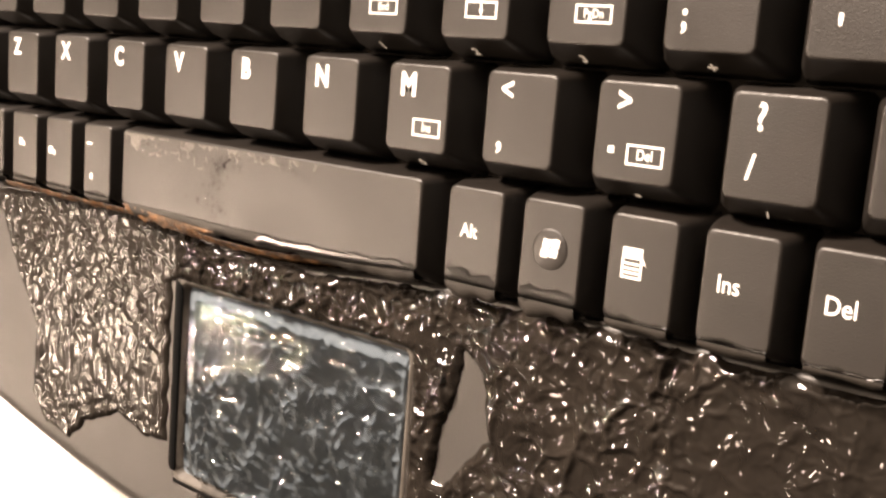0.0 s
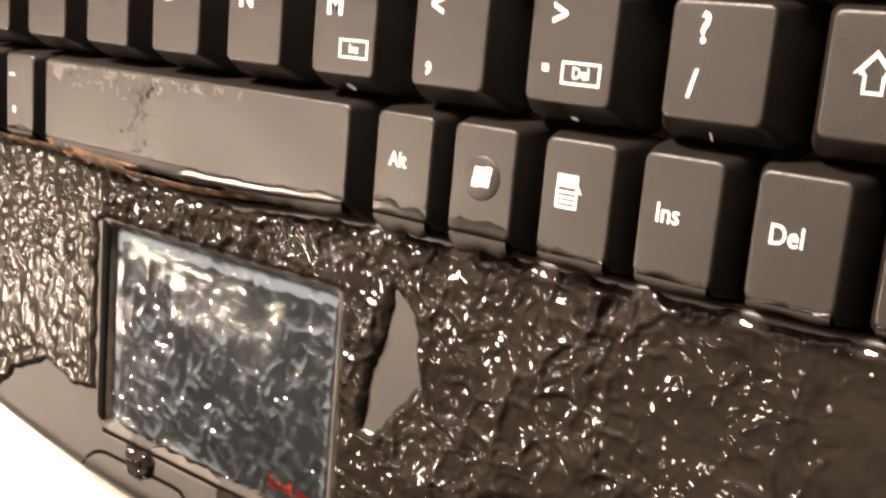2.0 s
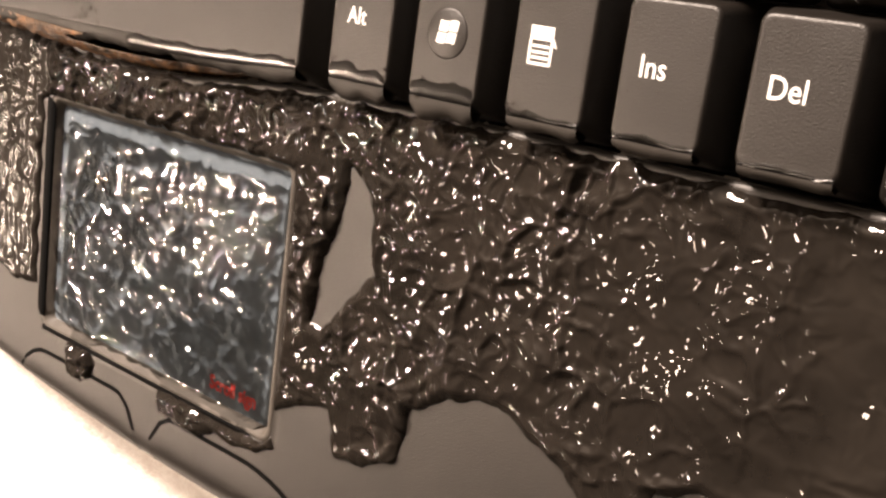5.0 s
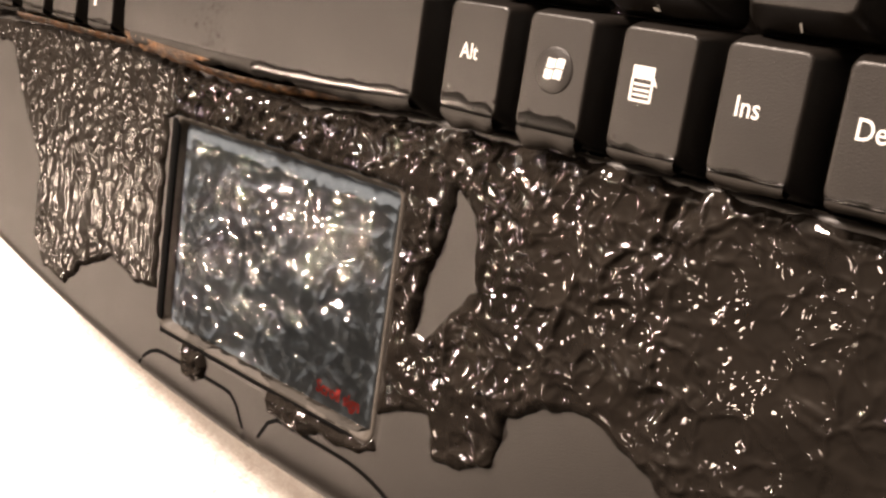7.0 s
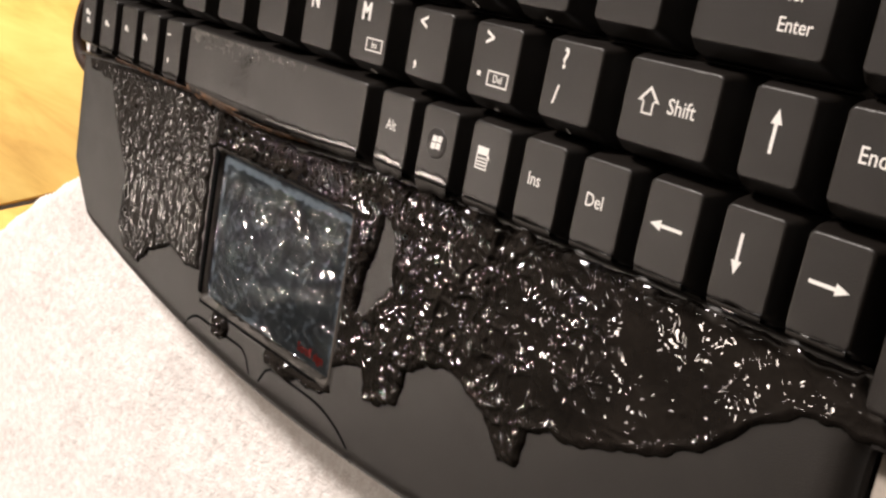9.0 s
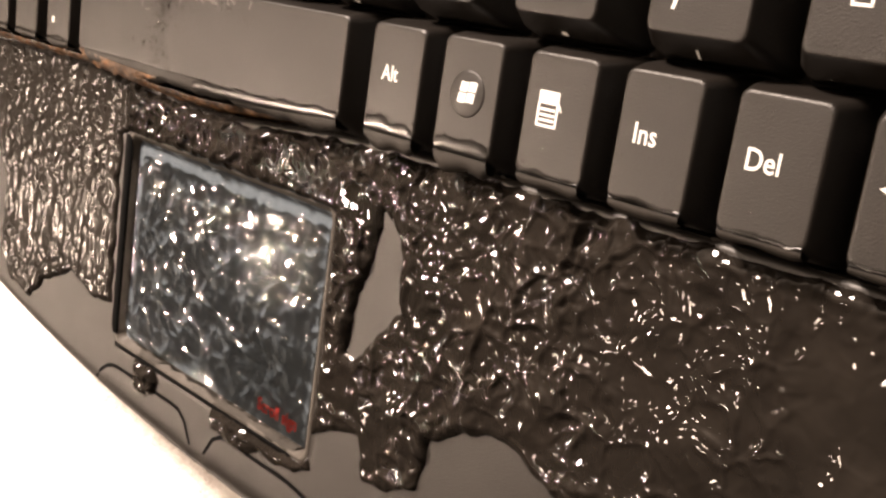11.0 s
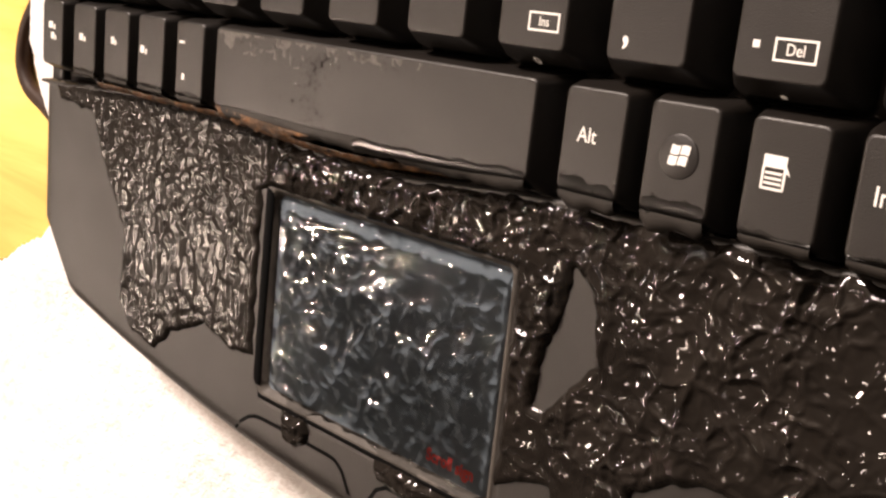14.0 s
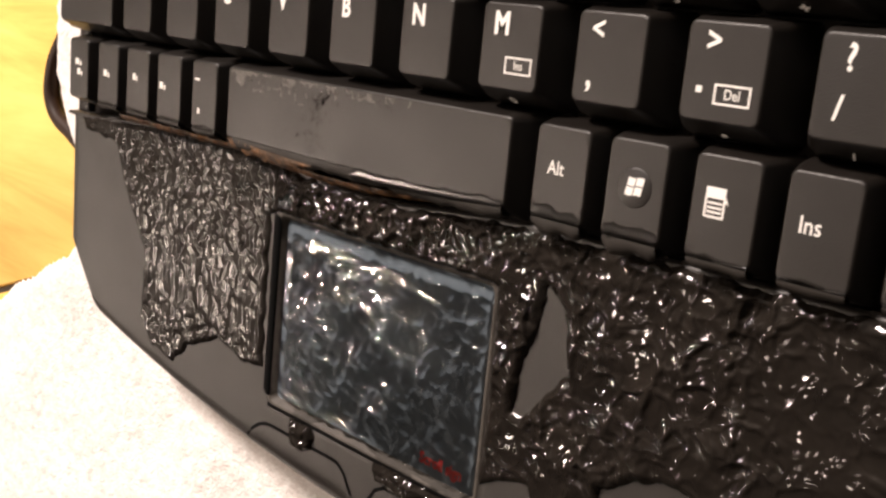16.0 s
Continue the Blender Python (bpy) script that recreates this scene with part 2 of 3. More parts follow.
def towel():
    step = 1.5
    nx, ny = int(690 / step), int(580 / step)
    verts, faces, index = [], [], {}
    for i in range(nx):
        for j in range(ny):
            x, y = -435 + i * step, -405 + j * step
            d = inside(TOWEL_LINE, x, y) + 2 * fuzz(x, y, 20, 3.0)
            if d < -1.5:
                continue
            k = min(1.0, max(0.0, d / 5))
            h = -30 + 5.2 * math.sqrt(k) + 0.55 * fuzz(x, y, 2.8) * k + 1.6 * fuzz(x, y, 26, 7.0) * k
            heap = max(0.0, min(1.0, (x - 121) / 9)) * max(0.0, min(1.0, (y + 150) / 60))
            h += k * heap * (15.5 + 1.5 * fuzz(x, y, 22, 12.0))
            if -154 < x < 132.2 and front_y(min(x, 122)) < y < 96 and not (x > 122.5 and y < -37):
                h = min(h, -24.6)
            index[i, j] = len(verts)
            verts.append(mm(x + 0.4 * fuzz(x, y, 2.0, 1.5), y + 0.4 * fuzz(x, y, 2.0, 5.5), h))
    for i, j in index:
        q = [(i, j), (i + 1, j), (i + 1, j + 1), (i, j + 1)]
        if all(c in index for c in q):
            faces.append([index[c] for c in q])
    me = bpy.data.meshes.new("towel")
    me.from_pydata(verts, [], faces)
    return tagged(part("towel", me, TOWEL, None), "white terry cotton towel spread under the keyboard", "towel")


towel()

# ---------------------------------------------------------------- keyboard case
keyboard = new("keyboard")
keyboard.location = BASE
spot["keyboard"] = BASE
tagged(keyboard, "wet black compact keyboard with a touchpad in its palm rest", "keyboard")

PALM = -4.5


def lip_y(x):
    dip = math.exp(-((x + 34) / 26.0) ** 2)
    return -32.2 - 3.2 * dip - 2.6 * max(0.0, min(1.0, (-105 - x) / 45))


def palm_height(x, y):
    """The palm rest's upper face: flat, rolled over at the front and the ends."""
    a = min(y - front_y(x), x + 153.5, (128.4 if y > -41.2 else 122.5) - x)
    z = PALM
    if a < 5:
        z -= 5 - math.sqrt(max(0.0, 25 - (5 - max(a, 0)) ** 2))
    return z


def lines(lo, hi, step, extra):
    """Grid lines from lo to hi, with some exact ones, and none crowding those."""
    n = max(1, round((hi - lo) / step))
    base = [lo + (hi - lo) * i / n for i in range(n + 1)]
    base = [v for v in base if all(abs(v - e) > step * 0.4 for e in extra)]
    return sorted(base + list(extra))


PADBOX = (-60.0, 1.2, -84.2, -42.4)


def palm_rest():
    """Palm rest with the sunken seat of the touchpad."""
    bm = bmesh.new()
    px0, px1, py0, py1 = PADBOX
    xs = lines(-153.5, 122.5, 2.2, (-153.2, -152.6, -151.6, -150.4, 119.4, 120.6, 121.6, 122.2, px0 + 0.6, px0 + 0.7, px1 - 0.7, px1 - 0.6))
    ys = lines(-106, -30, 2.0, (py0 + 0.6, py0 + 0.7, py1 - 0.7, py1 - 0.6))
    grid = []
    for x in xs:
        y0, y1 = front_y(x), lip_y(x)
        roll = [y0 + v for v in (0, 0.15, 0.5, 1.1, 2.0, 3.2, 4.6)]
        row = [mm(x, y0 + 1.5, -23.5)] + [mm(x, y, palm_height(x, y)) for y in roll]
        for y in ys:
            y = min(max(y, y0 + 5.5), y1)
            sunk = px0 + 0.65 < x < px1 - 0.65 and py0 + 0.65 < y < py1 - 0.65
            row.append(mm(x, y, PALM - 2.2 if sunk else palm_height(x, y)))
        row += [mm(x, y1 + 0.4, PALM + 0.3), mm(x, y1 + 1.1, PALM - 0.1), mm(x, y1 + 1.2, -9.5)]
        grid.append([bm.verts.new(p) for p in row])
    for a, b in zip(grid, grid[1:]):
        for j in range(len(a) - 1):
            bm.faces.new((a[j], b[j], b[j + 1], a[j + 1]))
    for edge, flip in ((grid[0], False), (grid[-1], True)):
        low = [bm.verts.new((v.co.x, v.co.y, mm(0, 0, -23.5).z)) for v in edge]
        for j in range(len(edge) - 1):
            f = (edge[j], edge[j + 1], low[j + 1], low[j])
            bm.faces.new(f if flip else tuple(reversed(f)))
    bmesh.ops.remove_doubles(bm, verts=bm.verts, dist=0.00001)
    at = mm(-13, -65, PALM)
    bmesh.ops.translate(bm, verts=bm.verts, vec=-at)
    return part("palm_rest", bm, CASE, keyboard, "wet black palm rest bowed at the front", at)


palm = palm_rest()


def case_body():
    """Tray under the keys, with a raised wall round it."""
    at = mm(-13, 25, -20)
    tray = slab(rounded(-152.6, 129.0, -33.5, 95.8, 4), -23.8, -8.6, 0.5)
    bmesh.ops.translate(tray, verts=tray.verts, vec=-at)
    part("key_tray", tray, PLATE, keyboard, "matt black key tray", at)
    for name, x0, x1, y0, y1 in (("side_wall", 121.8, 129.2, -35.5, 96), ("side_wall", -152.8, -147.4, -35.5, 96), ("back_wall", -147.4, 120.8, 88, 96)):
        c = mm((x0 + x1) / 2, (y0 + y1) / 2, -12)
        bm = slab(rounded(x0, x1, y0, y1, 1.2), -23.9, -7.0 if x0 < -150 else -0.6 if name == "side_wall" else -0.5, 0.7)
        bmesh.ops.translate(bm, verts=bm.verts, vec=-c)
        part(name, bm, CASE, keyboard, "", c)
    c = mm(130.8, 30, -14)
    bm = slab(rounded(129.6, 132.0, -36.2, 96, 0.8), -23.9, -3.4, 0.9)
    bmesh.ops.translate(bm, verts=bm.verts, vec=-c)
    part("lower_shell", bm, SHELL, keyboard, "pale grey lower half of the case past the seam", c)
    c = mm(124.6, -60, -14)
    bm = slab([(122.6, -84.0), (125.6, -83.0), (126.8, -60.0), (128.0, -48.0), (129.6, -41.4), (122.6, -41.4)], -23.9, -8.4, 0.8)
    bmesh.ops.translate(bm, verts=bm.verts, vec=-c)
    part("lower_shell", bm, SHELL, keyboard, "pale grey lower half of the case past the seam", c)
    c = mm(125, -38.5, -10)
    bm = slab([(122.3, -41.3), (126.0, -41.0), (128.4, -38.5), (129.0, -35.6), (122.3, -35.6)], -23.9, PALM, 0.5)
    bmesh.ops.translate(bm, verts=bm.verts, vec=-c)
    part("corner_tab", bm, CASE, keyboard, "black corner of the case beside the palm rest", c)


case_body()

# ---------------------------------------------------------------- keys
key_meshes = {}


def key_mesh(w, d, bow=0.0):
    """A sculpted key cap of top size w x d mm: skirt, rolled edge and a dished top."""
    tag = (round(w, 1), round(d, 1), bow)
    if tag in key_meshes:
        return key_meshes[tag]
    x, y = w / 2, d / 2
    spread = 2.35 if w < 11 else 2.9

    def ring(grow, front, back, z, r):
        pts = rounded(-x - grow, x + grow, -y - front, y + back, r, 4)
        out = []
        for px, py in pts:
            if bow and py < 0:
                py -= bow * max(0.0, 1 - (px / x) ** 2)
            out.append(Vector((px, py, z)) * 0.001)
        return out

    front = 3.0 if d < 14 else 3.4 if bow else 2.4
    rings = [ring(spread, front, 1.2, -8.4, 1.2), ring(spread * 0.55, front * 0.64, 0.8, -3.6, 1.3), ring(0.24, 0.26, 0.2, -0.45, 1.1),
             ring(0.06, 0.07, 0.06, -0.12, 1.05), ring(-0.13, -0.13, -0.13, 0.0, 1.0), ring(-0.35, -0.35, -0.35, 0.003, 0.9), ring(-1.6, -1.6, -1.6, 0.012, 0.7), ring(-3.2, -3.2, -3.2, 0.014, 0.6)]
    bm = loft(rings)
    me = bpy.data.meshes.new("key")
    bm.to_mesh(me)
    bm.free()
    key_meshes[tag] = me
    return me


def key(x0, x1, y0, y1, bow=0.0, label="", z=0.0):
    at = mm((x0 + x1) / 2, (y0 + y1) / 2, z)
    return part("key", key_mesh(x1 - x0, y1 - y0, bow), KEY, keyboard, label, at)


def printed(k, x, y, mesh, z=0.02, label="", tilt=0.0, mat=None):
    ob = part("legend", mesh, mat or LEGEND, k, label, mm(x, y, z))
    ob.rotation_euler.x = radians(tilt)
    for p in ob.data.polygons:
        p.use_smooth = False
    return ob


def front_print(k, x, y, body, size=2.6):
    printed(k, x, -12.0 if y < 0 else 5.6, text_mesh(body, size), -3.35, "", 62)


ROW_Z, ROW_A, ROW_Q, ROW_1, ROW_F = (-10.1, 3.0), (7.5, 20.8), (25.4, 38.6), (43.2, 56.4), (63.0, 72.0)

# bottom letter row
letters = {"Z": -118.1, "X": -99.1, "C": -80.1, "V": -61.1, "B": -42.1, "N": -23.0, "M": -4.0}
for ch, x in letters.items():
    k = key(x, x + 12, *ROW_Z)
    printed(k, x + 4.0, -0.2, text_mesh(ch, 4.9, 0.035))
    if ch == "M":
        printed(k, 4.1, -6.4, shapes(box_frame(5.2, 2.4, 0.28)))
        printed(k, 4.1, -6.4, text_mesh("Ins", 1.9, 0.004))
        front_print(k, 1.2, -11.7, "0")
k = key(15.2, 27.2, *ROW_Z)
printed(k, 18.8, 0.4, text_mesh("<", 4.6, 0.02))
printed(k, 18.0, -6.0, text_mesh(",", 6.0, 0.02))
k = key(34.0, 46.0, *ROW_Z)
printed(k, 38.0, 0.4, text_mesh(">", 4.6, 0.02))
printed(k, 36.6, -6.0, shapes([bar(0, 0, 0.9, 0.9)]))
printed(k, 41.7, -6.4, shapes(box_frame(5.2, 2.5, 0.28)))
printed(k, 41.7, -6.4, text_mesh("Del", 2.0, 0.004))
printed(k, 39.6, -12.02, shapes([bar(0, 0, 0.8, 0.8)]), -3.35, "", 62)
k = key(53.0, 65.0, *ROW_Z)
printed(k, 57.0, 0.0, text_mesh("?", 4.8, 0.02))
printed(k, 56.3, -6.2, text_mesh("/", 4.4, 0.02))
front_print(k, 58.0, -11.9, "/")
k = key(71.0, 88.6, *ROW_Z)
printed(k, 76.0, -3.1, shapes([[(-2.2, -0.2), (-1.6, -0.2), (0, 1.7), (0, 2.3)], [(0, 2.3), (0, 1.7), (1.6, -0.2), (2.2, -0.2)],
                               [(-2.2, -0.2), (-1.0, -0.2), (-1.0, 0.1), (-1.6, 0.1)], [(1.0, -0.2), (2.2, -0.2), (1.6, 0.1), (1.0, 0.1)],
                               bar(-0.95, -1.1, 0.3, 1.8), bar(0.95, -1.1, 0.3, 1.8), bar(0, -2.0, 2.2, 0.3)]))
printed(k, 82.4, -3.3, text_mesh("Shift", 3.5, 0.004))
k = key(94.3, 104.2, *ROW_Z)
printed(k, 98.8, -2.8, shapes(arrow(6.4, 2.2, 0.55, 90)))
k = key(108.9, 118.8, *ROW_Z)
printed(k, 114.0, -3.0, text_mesh("End", 3.4, 0.004))
key(-149.6, -123.6, *ROW_Z)

# home row
x = -127.0
for i in range(7):
    k = key(x, x + 12, *ROW_A)
    if i == 6:
        printed(k, x + 7.2, 11.5, shapes(box_frame(5.6, 2.1, 0.28)))
        printed(k, x + 7.2, 11.5, text_mesh("End", 1.7, 0.004))
        front_print(k, -8.9, 6.4, "1")
    x += 18.9
for x, body, digit, dx in ((5.6, "", "2", 10.0), (24.6, "PgDn", "3", 28.9)):
    k = key(x, x + 12.1, *ROW_A)
    printed(k, x + 7.2, 11.6, shapes(box_frame(5.5, 2.2, 0.28)))
    if body:
        printed(k, x + 7.2, 11.6, text_mesh(body, 1.7, 0.004))
    else:
        printed(k, x + 7.2, 11.6, shapes(arrow(1.7, 0.9, 0.3, -90)))
    front_print(k, dx, 6.1, digit)
k = key(42.6, 55.0, *ROW_A)
printed(k, 45.0, 18.3, text_mesh(":", 5.0, 0.02))
printed(k, 45.2, 11.8, text_mesh(";", 5.0, 0.02))
front_print(k, 48.3, 5.9, "+", 3.2)
k = key(61.2, 74.2, *ROW_A)
printed(k, 64.9, 18.0, text_mesh('"', 4.6, 0.02))
printed(k, 64.9, 10.6, text_mesh("'", 5.0, 0.02))
k = key(80.8, 103.2, *ROW_A)
printed(k, 87.6, 15.4, shapes(arrow(7.6, 2.0, 0.5, 180) + [bar(3.55, 0.75, 0.5, 1.2)]))
printed(k, 95.6, 16.0, text_mesh("Enter", 3.2, 0.004))
printed(k, 97.8, 11.6, text_mesh("Enter", 3.0, 0.004))
k = key(109.1, 119.0, *ROW_A)
printed(k, 114.2, 14.6, text_mesh("PgDn", 3.1, 0.004))
key(-149.6, -133.0, *ROW_A)

# upper rows, plain where the camera never comes near
for row, start, n, last in ((ROW_Q, -132.6, 12, ((94.2, 104.6), (108.9, 118.0))), (ROW_1, -141.5, 12, ((86.0, 104.0), (108.9, 118.0)))):
    for i in range(n):
        key(start + 18.9 * i, start + 18.9 * i + 12, *row)
    for x0, x1 in last:
        key(x0, x1, *row)
key(-149.6, -138.6, *ROW_Q)
for i in range(17):
    key(-149.0 + 15.9 * i, -138.5 + 15.9 * i, *ROW_F)

# bottom row
ROW_B = (-28.7, -14.4)
fn = []
for x0, x1 in ((-144.0, -134.8), (-129.4, -120.0), (-115.7, -106.0), (-102.0, -92.4), (-87.6, -78.4)):
    fn.append(key(x0, x1, *ROW_B))
for k, x, y, w in ((fn[0], -139.6, -20.0, 3.2), (fn[0], -138.8, -22.4, 2.6), (fn[1], -125.4, -21.4, 2.8), (fn[2], -111.9, -20.8, 2.2), (fn[3], -99.8, -21.4, 2.6)):
    printed(k, x, y, shapes([bar(-w * 0.18, 0.15, w * 0.55, 1.5), bar(w * 0.36, -0.2, w * 0.25, 1.1)]))
printed(fn[4], -85.7, -18.3, shapes([bar(0, 0, 1.8, 0.5)]))
printed(fn[4], -84.9, -25.0, shapes([bar(0, 0, 0.8, 1.2)]))
space = key(-74.0, 4.2, *ROW_B, bow=1.5, label="wide black space bar with pale smears")
k = key(9.8, 19.8, *ROW_B)
printed(k, 13.9, -20.8, text_mesh("Alt", 3.0, 0.004))
k = key(23.6, 33.5, *ROW_B)
ring_pts = [(3.0 * math.cos(radians(a)), 3.0 * math.sin(radians(a))) for a in range(0, 360, 15)]
dome = slab([(28.5 + px, -21.1 + py) for px, py in ring_pts], -0.6, 0.13, 0.25)
at = mm(28.3, -21.1, 0)
bmesh.ops.translate(dome, verts=dome.verts, vec=-at)
part("emblem_disc", dome, KEY, k, "small raised round emblem disc", at)
def flag_pane(x0, x1, y0, y1):
    """One pane of a small waving flag."""
    wave = [0.12 * math.sin(2.4 * x) for x in (x0, (x0 + x1) / 2, x1)]
    xs = (x0, (x0 + x1) / 2, x1)
    return [(x + 0.18 * y0, y0 + w) for x, w in zip(xs, wave)] + [(x + 0.18 * y1, y1 + w) for x, w in reversed(list(zip(xs, wave)))]


printed(k, 28.6, -20.9, shapes([flag_pane(-1.35, -0.1, 0.1, 1.3), flag_pane(0.1, 1.35, 0.1, 1.3), flag_pane(-1.35, -0.1, -1.3, -0.1), flag_pane(0.1, 1.35, -1.3, -0.1)]), 0.15)
k = key(38.0, 47.9, *ROW_B)
printed(k, 41.6, -20.7, shapes([bar(0, 1.3, 3.0, 1.5), bar(-1.4, -0.75, 0.3, 2.6), bar(1.4, -0.75, 0.3, 2.6), bar(0, -2.0, 3.0, 0.3), bar(0, -0.1, 2.2, 0.28), bar(0, -0.75, 2.2, 0.28), bar(0, -1.35, 2.2, 0.28),
                                [(1.5, 0.2), (2.1, -0.2), (1.8, 0.5), (1.5, 0.9)]]))
for x0, x1, body, bx in ((51.8, 61.6, "Ins", 55.4), (65.8, 75.8, "Del", 69.6)):
    k = key(x0, x1, *ROW_B)
    printed(k, bx, -21.2, text_mesh(body, 3.3, 0.004))
for x0, x1, bx, turn in ((80.0, 90.0, 84.6, 180), (94.4, 104.3, 98.0, -90), (108.0, 117.8, 112.8, 0)):
    k = key(x0, x1, *ROW_B)
    printed(k, bx, -21.1, shapes(arrow(6.2, 2.1, 0.55, turn)))

# ---------------------------------------------------------------- touchpad
pad_at = mm(-29.5, -63, PALM)


PADZ = PALM - 1.35
pad_bm = slab(rounded(-58.9, 0.1, -83.1, -43.5, 1.0), PALM - 2.0, PADZ, 0.1)
bmesh.ops.translate(pad_bm, verts=pad_bm.verts, vec=-pad_at)
touchpad = part("touchpad", pad_bm, PAD, keyboard, "slate blue touchpad under rippled water", pad_at)


def rim():
    """Sloping wall from the palm rest down to the pad, with a rolled top edge."""
    rings = []
    for grow, z, r in ((0.25, 0.02, 2.3), (0.1, 0.16, 2.2), (-0.25, 0.22, 2.0), (-0.55, 0.1, 1.8), (-1.35, -1.2, 1.4), (-1.6, -1.45, 1.2)):
        x0, x1, y0, y1 = PADBOX
        rings.append([mm(x, y, PALM + z) - pad_at for x, y in rounded(x0 - grow, x1 + grow, y0 - grow, y1 + grow, r)])
    return loft(rings, cap=False)


# Raised black strips that paint shade along the touchpad's left and front edges.
edge_shade = slab([(-61.6, -81.6), (-60.9, -82.6), (-59.4, -82.6), (-59.2, -43.4), (-61.2, -43.0)], PALM - 0.6, PALM + 0.28, 0.25)
bmesh.ops.translate(edge_shade, verts=edge_shade.verts, vec=-pad_at)
part("edge_shade", edge_shade, GAP_SHADE, touchpad, "raised black strip painting the shade along one side of the touchpad", pad_at)
edge_shade = slab([(-60.0, -84.9), (-3.0, -84.9), (-3.0, -84.1), (-60.0, -84.1)], PALM - 0.6, PALM + 0.28, 0.25)
bmesh.ops.translate(edge_shade, verts=edge_shade.verts, vec=-pad_at)
part("edge_shade", edge_shade, GAP_SHADE, touchpad, "raised black strip painting the shade along one side of the touchpad", pad_at)
part("rim", rim(), RIM, touchpad, "worn grey rim round the touchpad", pad_at)
printed(touchpad, -9.2, -80.0, text_mesh("Scroll sign", 3.1, 0.03), PADZ + 0.03, "red lettering", 0, RED)


def button(x0, x1, r0, r1):
    """A mouse button whose front follows the palm rest's bow."""
    outline = []
    n = 16
    top = [(x0 + (x1 - x0) * i / n, 0) for i in range(n + 1)]
    back = []
    for i in range(n + 1):
        u = i / n
        px = x0 + (x1 - x0) * u
        drop = 5.2 * max(0.0, 1 - u / r0) ** 2.2 + 5.2 * max(0.0, 1 - (1 - u) / r1) ** 2.2
        back.append((px, -89.0 - drop))
    front = [(px, front_y(px) + 1.6) for px, _ in top]
    bm = bmesh.new()
    rows = []
    for k in range(5):
        w = k / 4
        rows.append([bm.verts.new(mm(b[0], f[1] * (1 - w) + b[1] * w, palm_height(b[0], f[1] * (1 - w) + b[1] * w) + (0.16 if 0 < k < 4 else 0.05))) for b, f in zip(back, front)])
    for a, b in zip(rows, rows[1:]):
        for i in range(n):
            bm.faces.new((a[i], a[i + 1], b[i + 1], b[i]))
    c = mm((x0 + x1) / 2, -93, PALM)
    bmesh.ops.translate(bm, verts=bm.verts, vec=-c)
    ob = part("mouse_button", bm, CASE, keyboard, "black mouse button set in the palm rest", c)
    # raised black ribbon that paints the shade of the gap round the button
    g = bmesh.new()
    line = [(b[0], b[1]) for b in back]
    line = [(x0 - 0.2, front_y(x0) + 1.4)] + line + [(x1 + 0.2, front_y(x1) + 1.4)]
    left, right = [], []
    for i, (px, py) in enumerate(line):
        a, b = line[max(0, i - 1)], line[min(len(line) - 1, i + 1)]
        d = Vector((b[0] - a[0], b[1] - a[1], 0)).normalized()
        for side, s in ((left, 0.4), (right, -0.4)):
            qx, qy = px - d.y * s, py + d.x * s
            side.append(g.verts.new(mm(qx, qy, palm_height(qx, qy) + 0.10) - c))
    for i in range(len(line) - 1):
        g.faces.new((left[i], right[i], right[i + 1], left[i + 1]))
    part("gap", g, GAP_SHADE, ob, "black ribbon painting the shade of the gap round the button", c)


button(-67.0, -31.5, 0.25, 0.16)
button(-26.8, 11.5, 0.14, 0.45)

# ---------------------------------------------------------------- water


def cells(x, y, s, seed):
    d, _ = noise.voronoi(Vector((x / s, y / s, seed)))
    return d[1] - d[0]


def clamp(v):
    return max(0.0, min(1.0, v))


def ropes(x, y, s, seed, width):
    """Rounded strands of water that meet in a net of cells about s mm across."""
    return math.exp(-(cells(x, y, s, seed) / width) ** 2)


def ripple_palm(x, y):
    """Swells with strands of water on them, finer towards the keys, calmer away from the touchpad."""
    wx, wy = x + 1.8 * fuzz(x, y, 6, 2.0), y + 1.8 * fuzz(x, y, 6, 9.0)
    wx, wy = wx + 0.5 * fuzz(x, y, 1.7, 22.0), wy + 0.5 * fuzz(x, y, 1.7, 29.0)
    net = clamp(0.55 + 1.5 * fuzz(x, y, 17, 21.0))
    calm = clamp((x - 48) / 40)
    top = clamp((y + 50) / 12)
    a = (0.26 + 0.10 * calm) * fuzz(wx, wy / 1.35, 7.5, 4.0) + 0.08 * (1 - calm) * fuzz(wx, wy, 3.1, 6.0)
    a += (0.18 + 0.34 * net) * (1 - 0.75 * calm) * ropes(wx, wy / 1.05, 5.0, 1.0, 0.17) * clamp(0.6 + 1.6 * fuzz(x, y, 5.5, 14.0))
    a += (0.05 + 0.12 * net + 0.08 * top) * (1 - 0.7 * calm) * ropes(wx, wy / 1.15, 2.5, 5.0, 0.26)
    a += 0.035 * (1 - 0.6 * calm) * fuzz(wx, wy, 1.1, 16.0)
    behind = clamp((4 - x) / 6) * clamp((y + 43.5) / 2)
    a += 0.16 * behind * fuzz(wx, wy, 1.6, 17.0)
    return 1.6 * a * (1 - 0.3 * calm)


